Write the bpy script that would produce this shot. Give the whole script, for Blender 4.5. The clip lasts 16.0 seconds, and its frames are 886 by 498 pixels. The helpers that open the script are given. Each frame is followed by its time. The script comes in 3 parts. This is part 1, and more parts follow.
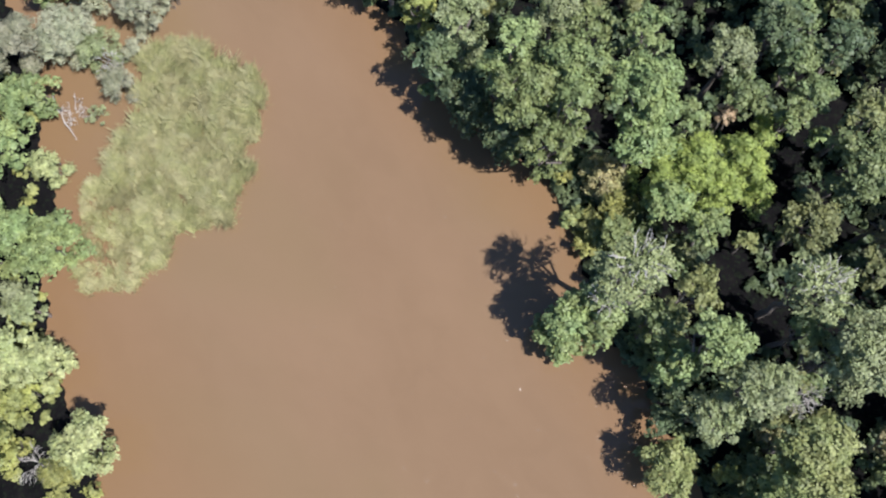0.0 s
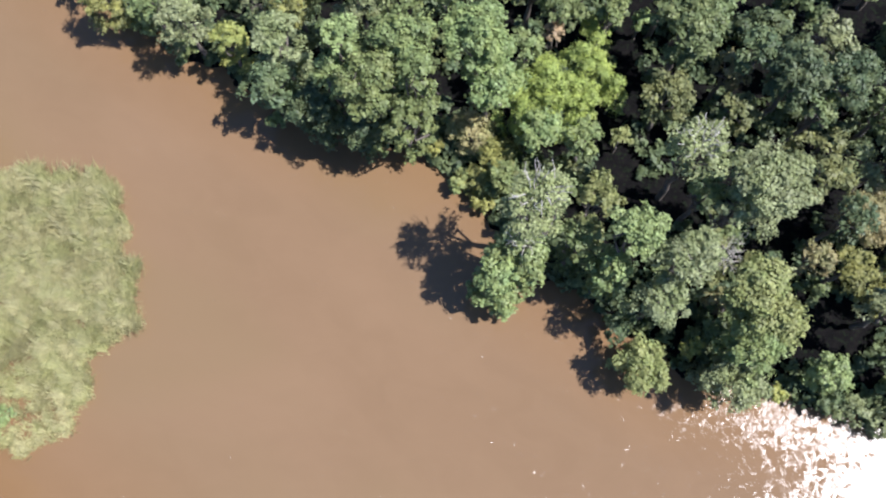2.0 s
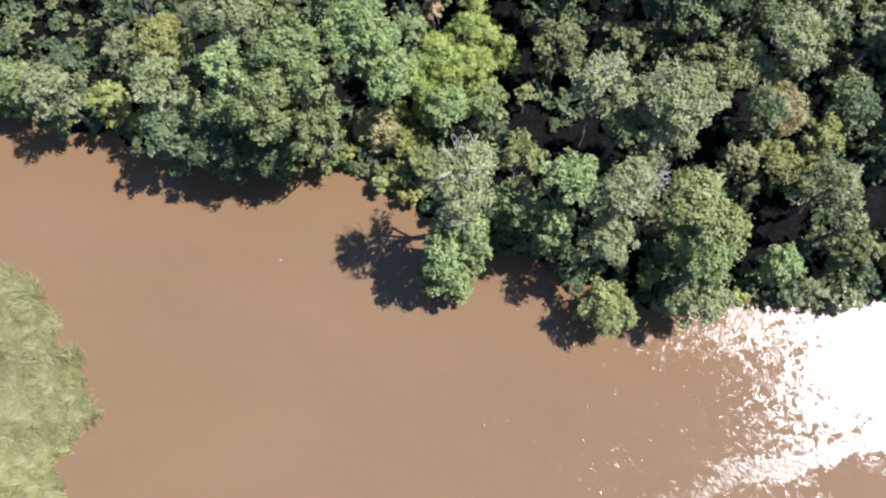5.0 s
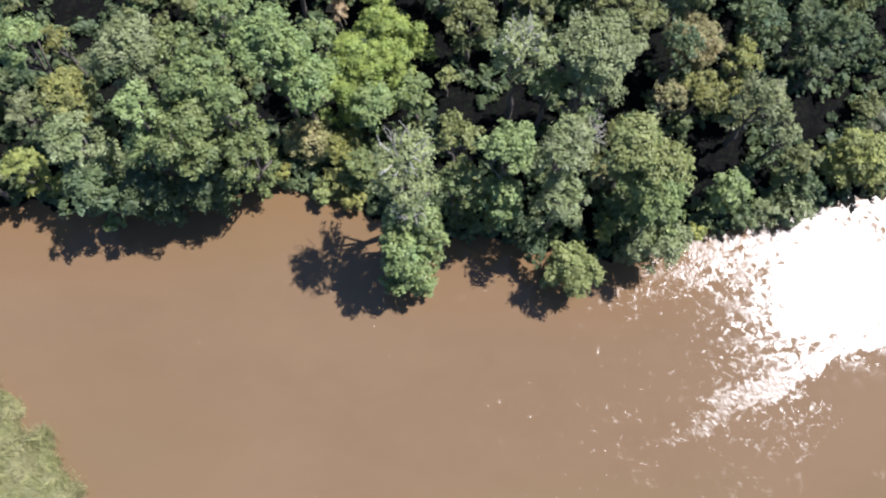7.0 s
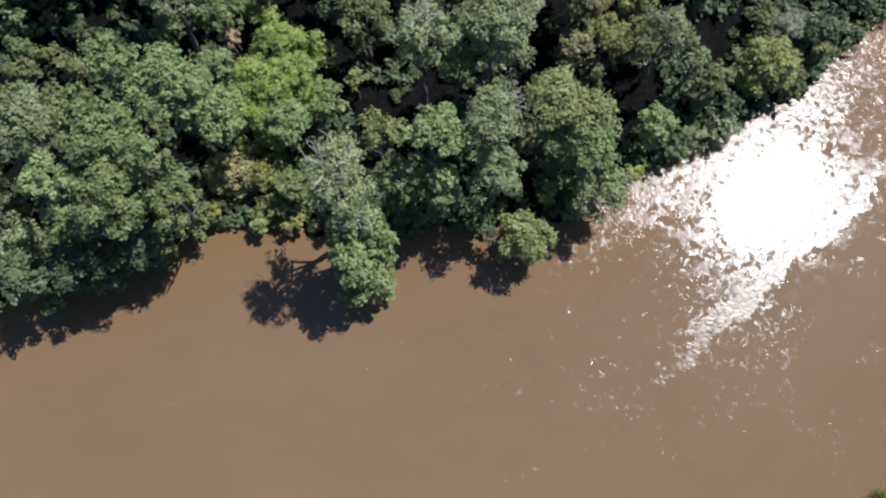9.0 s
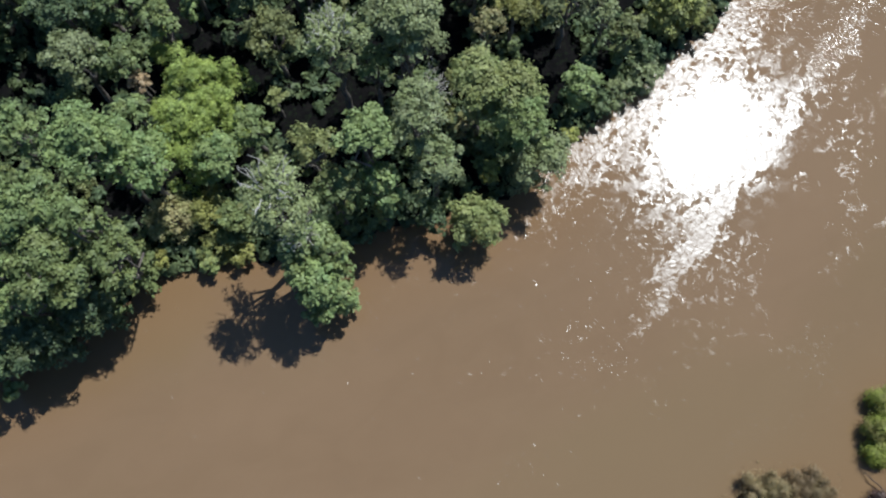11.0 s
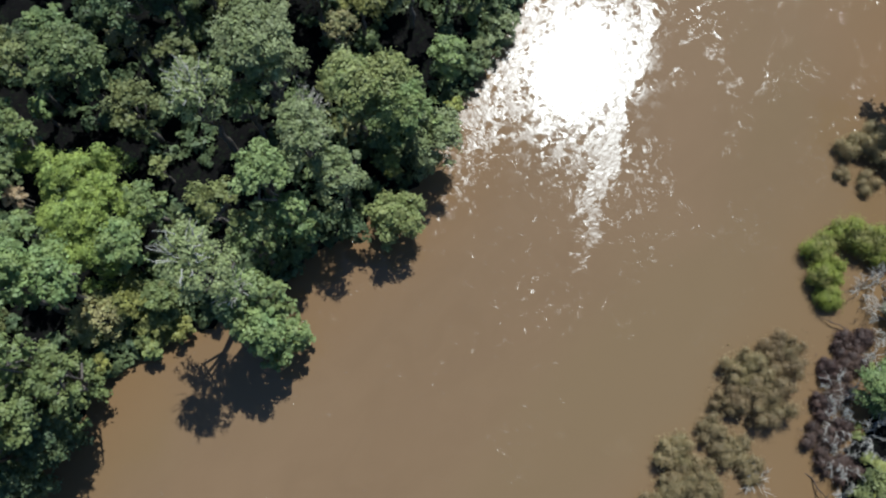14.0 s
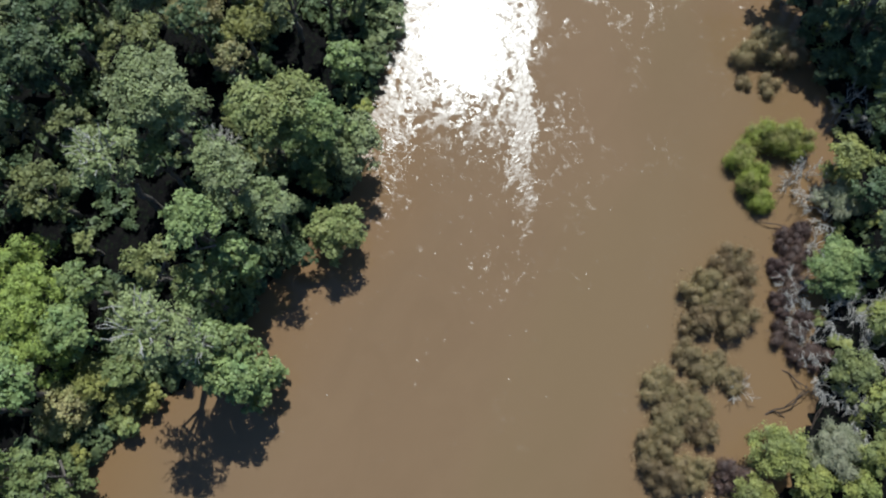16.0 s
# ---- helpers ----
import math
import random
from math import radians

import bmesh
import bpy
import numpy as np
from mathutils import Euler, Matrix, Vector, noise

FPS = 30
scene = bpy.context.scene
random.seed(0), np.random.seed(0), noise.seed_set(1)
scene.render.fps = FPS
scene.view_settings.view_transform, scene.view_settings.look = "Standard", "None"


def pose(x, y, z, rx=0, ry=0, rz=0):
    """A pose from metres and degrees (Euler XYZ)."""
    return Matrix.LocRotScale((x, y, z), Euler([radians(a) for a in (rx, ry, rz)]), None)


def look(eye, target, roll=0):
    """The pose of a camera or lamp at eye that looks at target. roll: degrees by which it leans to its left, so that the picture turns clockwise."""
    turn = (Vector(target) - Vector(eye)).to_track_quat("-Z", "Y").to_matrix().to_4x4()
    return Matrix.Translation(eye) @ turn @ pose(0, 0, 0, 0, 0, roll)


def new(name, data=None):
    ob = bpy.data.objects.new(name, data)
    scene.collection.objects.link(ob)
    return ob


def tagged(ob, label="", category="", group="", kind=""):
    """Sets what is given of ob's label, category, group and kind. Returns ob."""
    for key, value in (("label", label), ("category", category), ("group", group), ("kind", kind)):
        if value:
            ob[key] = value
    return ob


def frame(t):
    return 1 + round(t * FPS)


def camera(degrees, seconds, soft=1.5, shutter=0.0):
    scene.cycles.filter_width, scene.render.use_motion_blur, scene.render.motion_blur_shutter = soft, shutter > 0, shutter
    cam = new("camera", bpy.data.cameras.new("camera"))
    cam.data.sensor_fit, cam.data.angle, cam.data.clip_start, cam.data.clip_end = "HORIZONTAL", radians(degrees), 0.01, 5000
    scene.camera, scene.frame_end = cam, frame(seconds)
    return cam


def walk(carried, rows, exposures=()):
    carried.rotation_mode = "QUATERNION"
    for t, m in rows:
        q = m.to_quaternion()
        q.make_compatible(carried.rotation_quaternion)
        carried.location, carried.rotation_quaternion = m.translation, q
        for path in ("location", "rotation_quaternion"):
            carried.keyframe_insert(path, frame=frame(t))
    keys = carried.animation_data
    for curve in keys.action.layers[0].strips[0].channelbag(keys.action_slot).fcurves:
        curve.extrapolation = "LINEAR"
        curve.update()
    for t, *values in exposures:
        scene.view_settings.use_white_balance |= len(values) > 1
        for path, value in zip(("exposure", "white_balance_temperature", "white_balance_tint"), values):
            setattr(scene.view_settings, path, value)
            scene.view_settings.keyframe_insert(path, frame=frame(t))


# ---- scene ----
cam = camera(59.73, 16.0, soft=2.25)
PATH = [
    (0, pose(1.26, 3.05, 72.61, 15.31, 0.98, 53.93)),
    (0.5, pose(1.27, 2.70, 72.64, 15.32, 0.74, 47.65)),
    (1, pose(1.27, 2.35, 72.66, 15.28, 0.54, 40.01)),
    (1.5, pose(1.19, 2.01, 72.58, 15.27, 0.29, 33.94)),
    (2, pose(1.11, 1.74, 72.44, 15.30, 0.12, 29.13)),
    (2.5, pose(1.04, 1.54, 72.38, 15.33, -0.02, 26.44)),
    (3, pose(0.98, 1.43, 72.24, 15.38, -0.14, 25.04)),
    (3.5, pose(0.89, 1.33, 72.05, 15.39, -0.25, 22.42)),
    (4, pose(0.77, 1.18, 71.76, 15.44, -0.36, 18.91)),
    (6.5, pose(0.13, 0.15, 70.25, 16.05, -0.79, 3.69)),
    (7, pose(-0.00, 0.00, 70.00, 16.11, -0.81, -0.00)),
    (7.5, pose(-0.13, -0.14, 69.73, 16.19, -0.80, -3.83)),
    (8, pose(-0.29, -0.31, 69.40, 16.34, -0.84, -7.51)),
    (8.5, pose(-0.44, -0.48, 69.04, 16.54, -0.81, -11.04)),
    (9, pose(-0.50, -0.58, 68.78, 16.66, -0.73, -14.41)),
    (11.5, pose(-0.18, -1.15, 68.04, 16.85, 0.13, -29.72)),
    (12, pose(-0.16, -1.20, 68.03, 16.76, 0.29, -32.82)),
    (12.5, pose(-0.18, -1.17, 68.08, 16.64, 0.35, -36.07)),
    (13, pose(-0.28, -1.14, 68.12, 16.59, 0.40, -39.59)),
    (13.5, pose(-0.43, -1.05, 68.17, 16.50, 0.40, -43.32)),
    (14, pose(-0.54, -0.92, 68.22, 16.33, 0.38, -47.16)),
    (14.5, pose(-0.58, -0.76, 68.32, 16.15, 0.36, -51.04)),
    (15, pose(-0.66, -0.54, 68.36, 15.97, 0.26, -55.03)),
    (15.5, pose(-0.74, -0.22, 68.43, 15.72, 0.09, -58.94)),
    (16, pose(-0.81, 0.15, 68.56, 15.50, -0.17, -62.61)),
]
EXPOSURES = [(0, 0.90, 5600, 15), (2, 1.07, 5590, 15.5), (4, 1.09, 5600, 15), (6.5, 0.98, 5580, 14), (7, 0.9, 5580, 14), (7.5, 0.70, 5560, 14), (8, 0.54, 5540, 13.5), (9, 0.42, 5480, 10.5), (11.5, 0.34, 5410, 4.0), (16, 0.29, 5460, 1.8)]
walk(cam, PATH, EXPOSURES)

# ---- light ----
SUN_AZ, SUN_EL = radians(24.3), radians(59.3)
world = bpy.data.worlds.new("world")
scene.world = world
world.use_nodes = True
wn = world.node_tree
sky = wn.nodes.new("ShaderNodeTexSky")
sky.sky_type, sky.sun_disc = "NISHITA", False
sky.dust_density, sky.ozone_density = 0.4, 5.0
sky.sun_elevation, sky.sun_rotation = SUN_EL, radians(90) - SUN_AZ
wn.links.new(sky.outputs[0], wn.nodes["Background"].inputs["Color"])
wn.nodes["Background"].inputs["Strength"].default_value = 0.070
sun_data = bpy.data.lights.new("sun", "SUN")
sun_data.energy, sun_data.angle, sun_data.color = 4.5, radians(0.53), (1.0, 0.925, 0.82)
sun = new("sun", sun_data)
sun_dir = Vector((math.cos(SUN_EL) * math.cos(SUN_AZ), math.cos(SUN_EL) * math.sin(SUN_AZ), math.sin(SUN_EL)))
sun.matrix_world = look(sun_dir * 200, (0, 0, 0))


# ---- materials ----
class Nodes:
    """Small shorthand for a node tree."""

    def __init__(self, name):
        self.mat = bpy.data.materials.new(name)
        self.mat.use_nodes = True
        self.tree = self.mat.node_tree
        self.bsdf = self.tree.nodes["Principled BSDF"]
        self.out = self.tree.nodes["Material Output"]

    def add(self, kind, **values):
        node = self.tree.nodes.new(kind)
        for key, value in values.items():
            node.inputs[key.replace("_", " ")].default_value = value
        return node

    def link(self, a, b):
        self.tree.links.new(a, b)

    def noise(self, vector, scale, detail=4.0, rough=0.55, distortion=0.0):
        node = self.add("ShaderNodeTexNoise", Scale=scale, Detail=detail, Roughness=rough, Distortion=distortion)
        if vector is not None:
            self.link(vector, node.inputs["Vector"])
        return node.outputs["Fac"]

    def ramp(self, fac, *stops):
        node = self.tree.nodes.new("ShaderNodeValToRGB")
        els = node.color_ramp.elements
        while len(els) < len(stops):
            els.new(0.5)
        for el, (pos, col) in zip(els, stops):
            el.position, el.color = pos, (*col, 1) if len(col) == 3 else col
        self.link(fac, node.inputs["Fac"])
        return node.outputs["Color"]

    def mix(self, fac, a, b, blend="MIX"):
        node = self.tree.nodes.new("ShaderNodeMix")
        node.data_type, node.blend_type = "RGBA", blend
        for value, socket in ((fac, node.inputs[0]), (a, node.inputs[6]), (b, node.inputs[7])):
            if isinstance(value, (int, float)):
                socket.default_value = value
            elif isinstance(value, tuple):
                socket.default_value = (*value, 1)
            else:
                self.link(value, socket)
        return node.outputs[2]

    def math(self, op, a, b=0.0, c=0.0):
        node = self.tree.nodes.new("ShaderNodeMath")
        node.operation = op
        for value, socket in zip((a, b, c), node.inputs):
            if isinstance(value, (int, float)):
                socket.default_value = value
            else:
                self.link(value, socket)
        return node.outputs[0]

    def remap(self, value, a, b, c, d):
        node = self.tree.nodes.new("ShaderNodeMapRange")
        node.interpolation_type = "SMOOTHSTEP"
        self.link(value, node.inputs[0])
        for k, v in enumerate((a, b, c, d)):
            node.inputs[1 + k].default_value = v
        return node.outputs[0]

    def place(self, scale=(1, 1, 1), turn=0.0):
        geo = self.tree.nodes.new("ShaderNodeNewGeometry")
        node = self.tree.nodes.new("ShaderNodeMapping")
        node.inputs["Scale"].default_value = scale
        node.inputs["Rotation"].default_value = (0, 0, turn)
        self.link(geo.outputs["Position"], node.inputs["Vector"])
        return node.outputs["Vector"]


def leaf_material(name, base, other, through_light=0.32, spread=0.22, mottle=0.27):
    n = Nodes(name)
    pos = n.place()
    geo = n.tree.nodes.new("ShaderNodeNewGeometry")
    info = n.tree.nodes.new("ShaderNodeObjectInfo")
    patch = n.remap(n.noise(pos, 0.55, 3), 0.35, 0.68, 0.0, 1.0)
    col = n.mix(patch, base, other)
    value = n.math("MULTIPLY_ADD", geo.outputs["Random Per Island"], spread * 2, 1.0 - spread)
    value = n.math("MULTIPLY", value, n.remap(n.noise(pos, 1.7, 3, 0.6), 0.3, 0.7, 1.0 - mottle, 1.0 + mottle))
    value = n.math("MULTIPLY", value, n.math("MULTIPLY_ADD", info.outputs["Random"], 0.3, 0.85))
    hsv = n.add("ShaderNodeHueSaturation")
    n.link(col, hsv.inputs["Color"])
    n.link(value, hsv.inputs["Value"])
    n.link(n.math("MULTIPLY_ADD", info.outputs["Random"], 0.018, 0.480), hsv.inputs["Hue"])
    hsv.inputs["Saturation"].default_value = 1.06
    n.link(hsv.outputs[0], n.bsdf.inputs["Base Color"])
    n.bsdf.inputs["Roughness"].default_value = 0.5
    n.bsdf.inputs["Specular IOR Level"].default_value = 0.24
    soft = n.tree.nodes.new("ShaderNodeBsdfTranslucent")
    n.link(hsv.outputs[0], soft.inputs["Color"])
    blend = n.add("ShaderNodeMixShader", Fac=through_light)
    n.link(n.bsdf.outputs[0], blend.inputs[1])
    n.link(soft.outputs[0], blend.inputs[2])
    n.link(blend.outputs[0], n.out.inputs["Surface"])
    return n.mat


def bark_material(name, dark, light):
    n = Nodes(name)
    pos = n.place((1, 1, 0.3))
    n.link(n.ramp(n.noise(pos, 9, 6, 0.65), (0.3, dark), (0.7, light)), n.bsdf.inputs["Base Color"])
    n.bsdf.inputs["Roughness"].default_value = 0.85
    bump = n.add("ShaderNodeBump", Strength=0.5, Distance=0.03)
    n.link(n.noise(pos, 22, 4), bump.inputs["Height"])
    n.link(bump.outputs[0], n.bsdf.inputs["Normal"])
    return n.mat


LEAF = {
    "G": leaf_material("mid_green_leaves", (0.205, 0.273, 0.117), (0.281, 0.336, 0.135)),
    "D": leaf_material("dark_green_leaves", (0.099, 0.138, 0.072), (0.151, 0.185, 0.085)),
    "W": leaf_material("grey_green_leaves", (0.275, 0.307, 0.162), (0.231, 0.268, 0.121)),
    "P": leaf_material("pale_grey_green_leaves", (0.353, 0.406, 0.202), (0.286, 0.343, 0.145)),
    "L": leaf_material("light_green_leaves", (0.294, 0.370, 0.156), (0.243, 0.316, 0.131)),
    "Y": leaf_material("yellow_green_leaves", (0.352, 0.368, 0.116), (0.268, 0.310, 0.104)),
    "V": leaf_material("lime_green_vine_leaves", (0.379, 0.480, 0.136), (0.300, 0.399, 0.127)),
    "O": leaf_material("olive_leaves", (0.325, 0.341, 0.112), (0.247, 0.272, 0.112)),
    "B": leaf_material("brownish_leaves", (0.378, 0.341, 0.163), (0.278, 0.284, 0.126)),
    "R": leaf_material("pale_yellow_green_leaves", (0.374, 0.401, 0.187), (0.294, 0.337, 0.150)),
    "C": leaf_material("blue_green_leaves", (0.196, 0.257, 0.108), (0.249, 0.301, 0.116)),
    "K": leaf_material("faded_grey_leaves", (0.337, 0.337, 0.219), (0.273, 0.289, 0.177)),
    "T": leaf_material("dead_tan_leaves", (0.480, 0.375, 0.220), (0.380, 0.305, 0.180)),
    "X": leaf_material("shade_dark_rotting_twigs", (0.070, 0.048, 0.038), (0.110, 0.075, 0.055), 0.05, 0.3),
    "M": leaf_material("muddy_olive_leaves", (0.322, 0.256, 0.135), (0.274, 0.229, 0.113), 0.4, 0.07, 0.1),
    "N": leaf_material("dark_muddy_leaves", (0.253, 0.202, 0.109), (0.296, 0.242, 0.125), 0.4, 0.07, 0.1),
    "H": leaf_material("deep_green_leaves", (0.153, 0.203, 0.092), (0.212, 0.254, 0.106)),
    "Q": leaf_material("dark_olive_leaves", (0.233, 0.252, 0.102), (0.176, 0.204, 0.095)),
    "E": leaf_material("soft_olive_green_leaves", (0.285, 0.315, 0.128), (0.240, 0.284, 0.112)),
    "F": leaf_material("fresh_green_bush_leaves", (0.228, 0.258, 0.058), (0.245, 0.225, 0.085), 0.3, 0.12, 0.16),
}
BARK = bark_material("grey_brown_bark", (0.07, 0.055, 0.045), (0.20, 0.17, 0.14))
PALE_BARK = bark_material("bleached_bark", (0.32, 0.29, 0.25), (0.56, 0.52, 0.46))
DARK_BARK = bark_material("waterlogged_bark", (0.030, 0.020, 0.014), (0.075, 0.050, 0.035))
BLADES = leaf_material("tall_grass_blades", (0.318, 0.302, 0.148), (0.268, 0.272, 0.116), 0.25, 0.22, 0.15)


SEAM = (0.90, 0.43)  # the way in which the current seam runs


def soil_material():
    n = Nodes("shade_dark_soil")
    pos = n.place()
    # the deep shade between the trees is put into this near-black colour
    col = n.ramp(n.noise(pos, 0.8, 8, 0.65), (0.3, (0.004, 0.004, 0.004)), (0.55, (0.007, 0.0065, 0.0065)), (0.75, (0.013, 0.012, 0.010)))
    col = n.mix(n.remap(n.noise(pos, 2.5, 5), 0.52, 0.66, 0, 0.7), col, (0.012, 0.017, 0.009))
    n.link(col, n.bsdf.inputs["Base Color"])
    n.bsdf.inputs["Roughness"].default_value = 0.95
    n.bsdf.inputs["Specular IOR Level"].default_value = 0.03
    bump = n.add("ShaderNodeBump", Strength=0.8, Distance=0.1)
    n.link(n.noise(pos, 6, 6), bump.inputs["Height"])
    n.link(bump.outputs[0], n.bsdf.inputs["Normal"])
    return n.mat


def water_material():
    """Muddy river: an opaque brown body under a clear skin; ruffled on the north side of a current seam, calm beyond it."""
    n = Nodes("muddy_river_water")
    pos = n.place()
    flow = n.place((0.6, 1.0, 1.0), radians(-25))
    body = n.mix(n.remap(n.noise(flow, 0.05, 4, 0.5, 0.6), 0.35, 0.65, 0, 1), (0.168, 0.107, 0.058), (0.186, 0.119, 0.066))
    body = n.mix(n.remap(n.noise(flow, 0.35, 5, 0.6, 1.0), 0.3, 0.7, 0, 0.35), body, (0.194, 0.125, 0.069))
    body = n.mix(n.remap(n.noise(flow, 0.03, 3, 0.5, 0.4), 0.42, 0.62, 0, 0.6), body, (0.163, 0.112, 0.056))
    # orange tinge where the water is shallow
    shallow = n.tree.nodes.new("ShaderNodeAttribute")
    shallow.attribute_name = "shallow"
    body = n.mix(n.math("MULTIPLY", shallow.outputs["Fac"], 0.40), body, (0.180, 0.099, 0.040))
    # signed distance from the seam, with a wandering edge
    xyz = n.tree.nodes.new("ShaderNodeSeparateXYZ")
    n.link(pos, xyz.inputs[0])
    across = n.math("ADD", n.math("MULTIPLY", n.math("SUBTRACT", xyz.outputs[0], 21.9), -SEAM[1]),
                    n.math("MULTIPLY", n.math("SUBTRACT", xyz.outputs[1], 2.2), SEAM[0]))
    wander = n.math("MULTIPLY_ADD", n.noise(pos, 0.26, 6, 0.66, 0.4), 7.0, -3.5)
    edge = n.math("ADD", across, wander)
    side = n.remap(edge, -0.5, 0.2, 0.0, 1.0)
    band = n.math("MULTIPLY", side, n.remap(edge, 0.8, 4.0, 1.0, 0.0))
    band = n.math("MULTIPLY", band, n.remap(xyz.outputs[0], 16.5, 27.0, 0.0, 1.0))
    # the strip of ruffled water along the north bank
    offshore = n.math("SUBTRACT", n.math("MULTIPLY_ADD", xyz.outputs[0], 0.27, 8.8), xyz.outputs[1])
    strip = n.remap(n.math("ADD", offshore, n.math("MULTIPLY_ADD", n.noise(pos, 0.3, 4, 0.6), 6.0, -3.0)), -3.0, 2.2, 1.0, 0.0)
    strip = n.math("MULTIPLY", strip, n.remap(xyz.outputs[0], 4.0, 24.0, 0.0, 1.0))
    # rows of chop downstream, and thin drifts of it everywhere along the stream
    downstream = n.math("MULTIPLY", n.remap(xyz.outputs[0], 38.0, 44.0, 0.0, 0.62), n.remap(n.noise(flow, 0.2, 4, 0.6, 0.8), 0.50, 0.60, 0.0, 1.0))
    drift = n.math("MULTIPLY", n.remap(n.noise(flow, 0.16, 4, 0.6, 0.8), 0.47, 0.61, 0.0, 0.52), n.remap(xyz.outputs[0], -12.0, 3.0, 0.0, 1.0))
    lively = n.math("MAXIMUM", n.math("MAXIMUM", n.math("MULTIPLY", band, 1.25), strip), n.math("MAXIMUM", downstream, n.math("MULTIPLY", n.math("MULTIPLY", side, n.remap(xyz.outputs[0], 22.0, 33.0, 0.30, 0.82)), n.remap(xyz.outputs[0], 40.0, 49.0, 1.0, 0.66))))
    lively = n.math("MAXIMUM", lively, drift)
    # curds: ragged tufts and short curved crests, the thicker the livelier the water
    tuft = n.noise(pos, 1.35, 5, 0.66, 0.15)
    line = n.math("ABSOLUTE", n.math("SUBTRACT", n.noise(pos, 0.8, 4, 0.62, 0.5), 0.5))
    net = n.remap(line, 0.0, 0.06, 0.22, 0.0)
    field = n.math("ADD", n.math("MULTIPLY_ADD", lively, 0.43, tuft), net)
    curds = n.remap(field, 0.905, 0.935, 0.0, 1.0)
    settled = n.math("MULTIPLY", n.remap(xyz.outputs[0], 13.0, 27.0, 0.0, 1.0), n.remap(xyz.outputs[0], 44.0, 54.0, 1.0, 0.0))
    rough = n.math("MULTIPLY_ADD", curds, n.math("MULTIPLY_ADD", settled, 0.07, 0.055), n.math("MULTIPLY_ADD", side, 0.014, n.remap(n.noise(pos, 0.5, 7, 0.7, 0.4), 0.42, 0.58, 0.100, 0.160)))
    height = n.math("MULTIPLY", n.noise(pos, 0.9, 4, 0.55, 0.6), 0.006)
    chop = n.math("MULTIPLY", curds, n.math("MULTIPLY_ADD", settled, -0.13, 0.165))
    height = n.math("ADD", height, n.math("MULTIPLY", n.math("SUBTRACT", n.noise(pos, 1.4, 3, 0.5, 1.1), 0.5), chop))
    bump = n.add("ShaderNodeBump", Strength=1.0, Distance=1.0)
    n.link(height, bump.inputs["Height"])
    mud = n.tree.nodes.new("ShaderNodeBsdfDiffuse")
    n.link(body, mud.inputs["Color"])
    skin = n.tree.nodes.new("ShaderNodeBsdfGlossy")
    skin.distribution = "BECKMANN"
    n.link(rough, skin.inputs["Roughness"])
    n.link(bump.outputs[0], skin.inputs["Normal"])
    fresnel = n.add("ShaderNodeFresnel", IOR=1.33)
    both = n.tree.nodes.new("ShaderNodeMixShader")
    n.link(fresnel.outputs[0], both.inputs[0])
    n.link(mud.outputs[0], both.inputs[1])
    n.link(skin.outputs[0], both.inputs[2])
    n.link(both.outputs[0], n.out.inputs["Surface"])
    return n.mat


SOIL, WATER = soil_material(), water_material()


# ---- mesh helpers ----
def part(name, mesh, material, parent=None, label=""):
    """A mesh as one object under a thing or a part."""
    mesh.materials.append(material)
    ob = new(name, mesh)
    ob.parent = parent
    return tagged(ob, label) if label else ob


def faces_mesh(name, verts, quads):
    """A mesh from arrays of corners and of four-sided faces."""
    mesh = bpy.data.meshes.new(name)
    mesh.vertices.add(len(verts))
    mesh.vertices.foreach_set("co", np.asarray(verts, np.float32).ravel())
    mesh.loops.add(quads.size)
    mesh.loops.foreach_set("vertex_index", quads.astype(np.int32).ravel())
    mesh.polygons.add(len(quads))
    mesh.polygons.foreach_set("loop_start", np.arange(0, quads.size, 4, dtype=np.int32))
    mesh.update(calc_edges=True)
    return mesh


def unit(v):
    return v / np.maximum(np.linalg.norm(v, axis=-1, keepdims=True), 1e-9)


def leaf_mesh(name, rng, centre, normal, length, width):
    """Pointed leaves (or small sprays of leaves), each a bent four-cornered blade."""
    count = len(centre)
    normal = unit(normal)
    along = unit(np.cross(normal, rng.normal(size=(count, 3))))
    across = np.cross(normal, along)
    size = rng.uniform(0.65, 1.35, (count, 1))
    a, b = along * size * length / 2, across * size * width / 2
    droop = normal * size * length * 0.16
    verts = np.stack([centre - a - droop, centre - b, centre + a - droop, centre + b], 1).reshape(-1, 3)
    return faces_mesh(name, verts, np.arange(count * 4).reshape(-1, 4))


def tube_arrays(points, radii, sides=6):
    """Corners and faces of a tapered, bent limb."""
    points = np.asarray(points, float)
    way = unit(np.gradient(points, axis=0))
    side = unit(np.cross(way, (0.31, 0.17, 0.93)) + 1e-6)
    other = np.cross(way, side)
    ang = np.arange(sides) * 2 * math.pi / sides
    ring = np.cos(ang)[None, :, None] * side[:, None] + np.sin(ang)[None, :, None] * other[:, None]
    verts = (points[:, None] + ring * np.asarray(radii)[:, None, None]).reshape(-1, 3)
    k = np.arange((len(points) - 1) * sides)
    nxt = k - k % sides + (k % sides + 1) % sides
    return verts, np.stack([k, nxt, nxt + sides, k + sides], 1)


def joined(pieces):
    """One pair of arrays from several."""
    verts, quads, start = [], [], 0
    for v, q in pieces:
        verts.append(v), quads.append(q + start)
        start += len(v)
    return np.concatenate(verts), np.concatenate(quads)


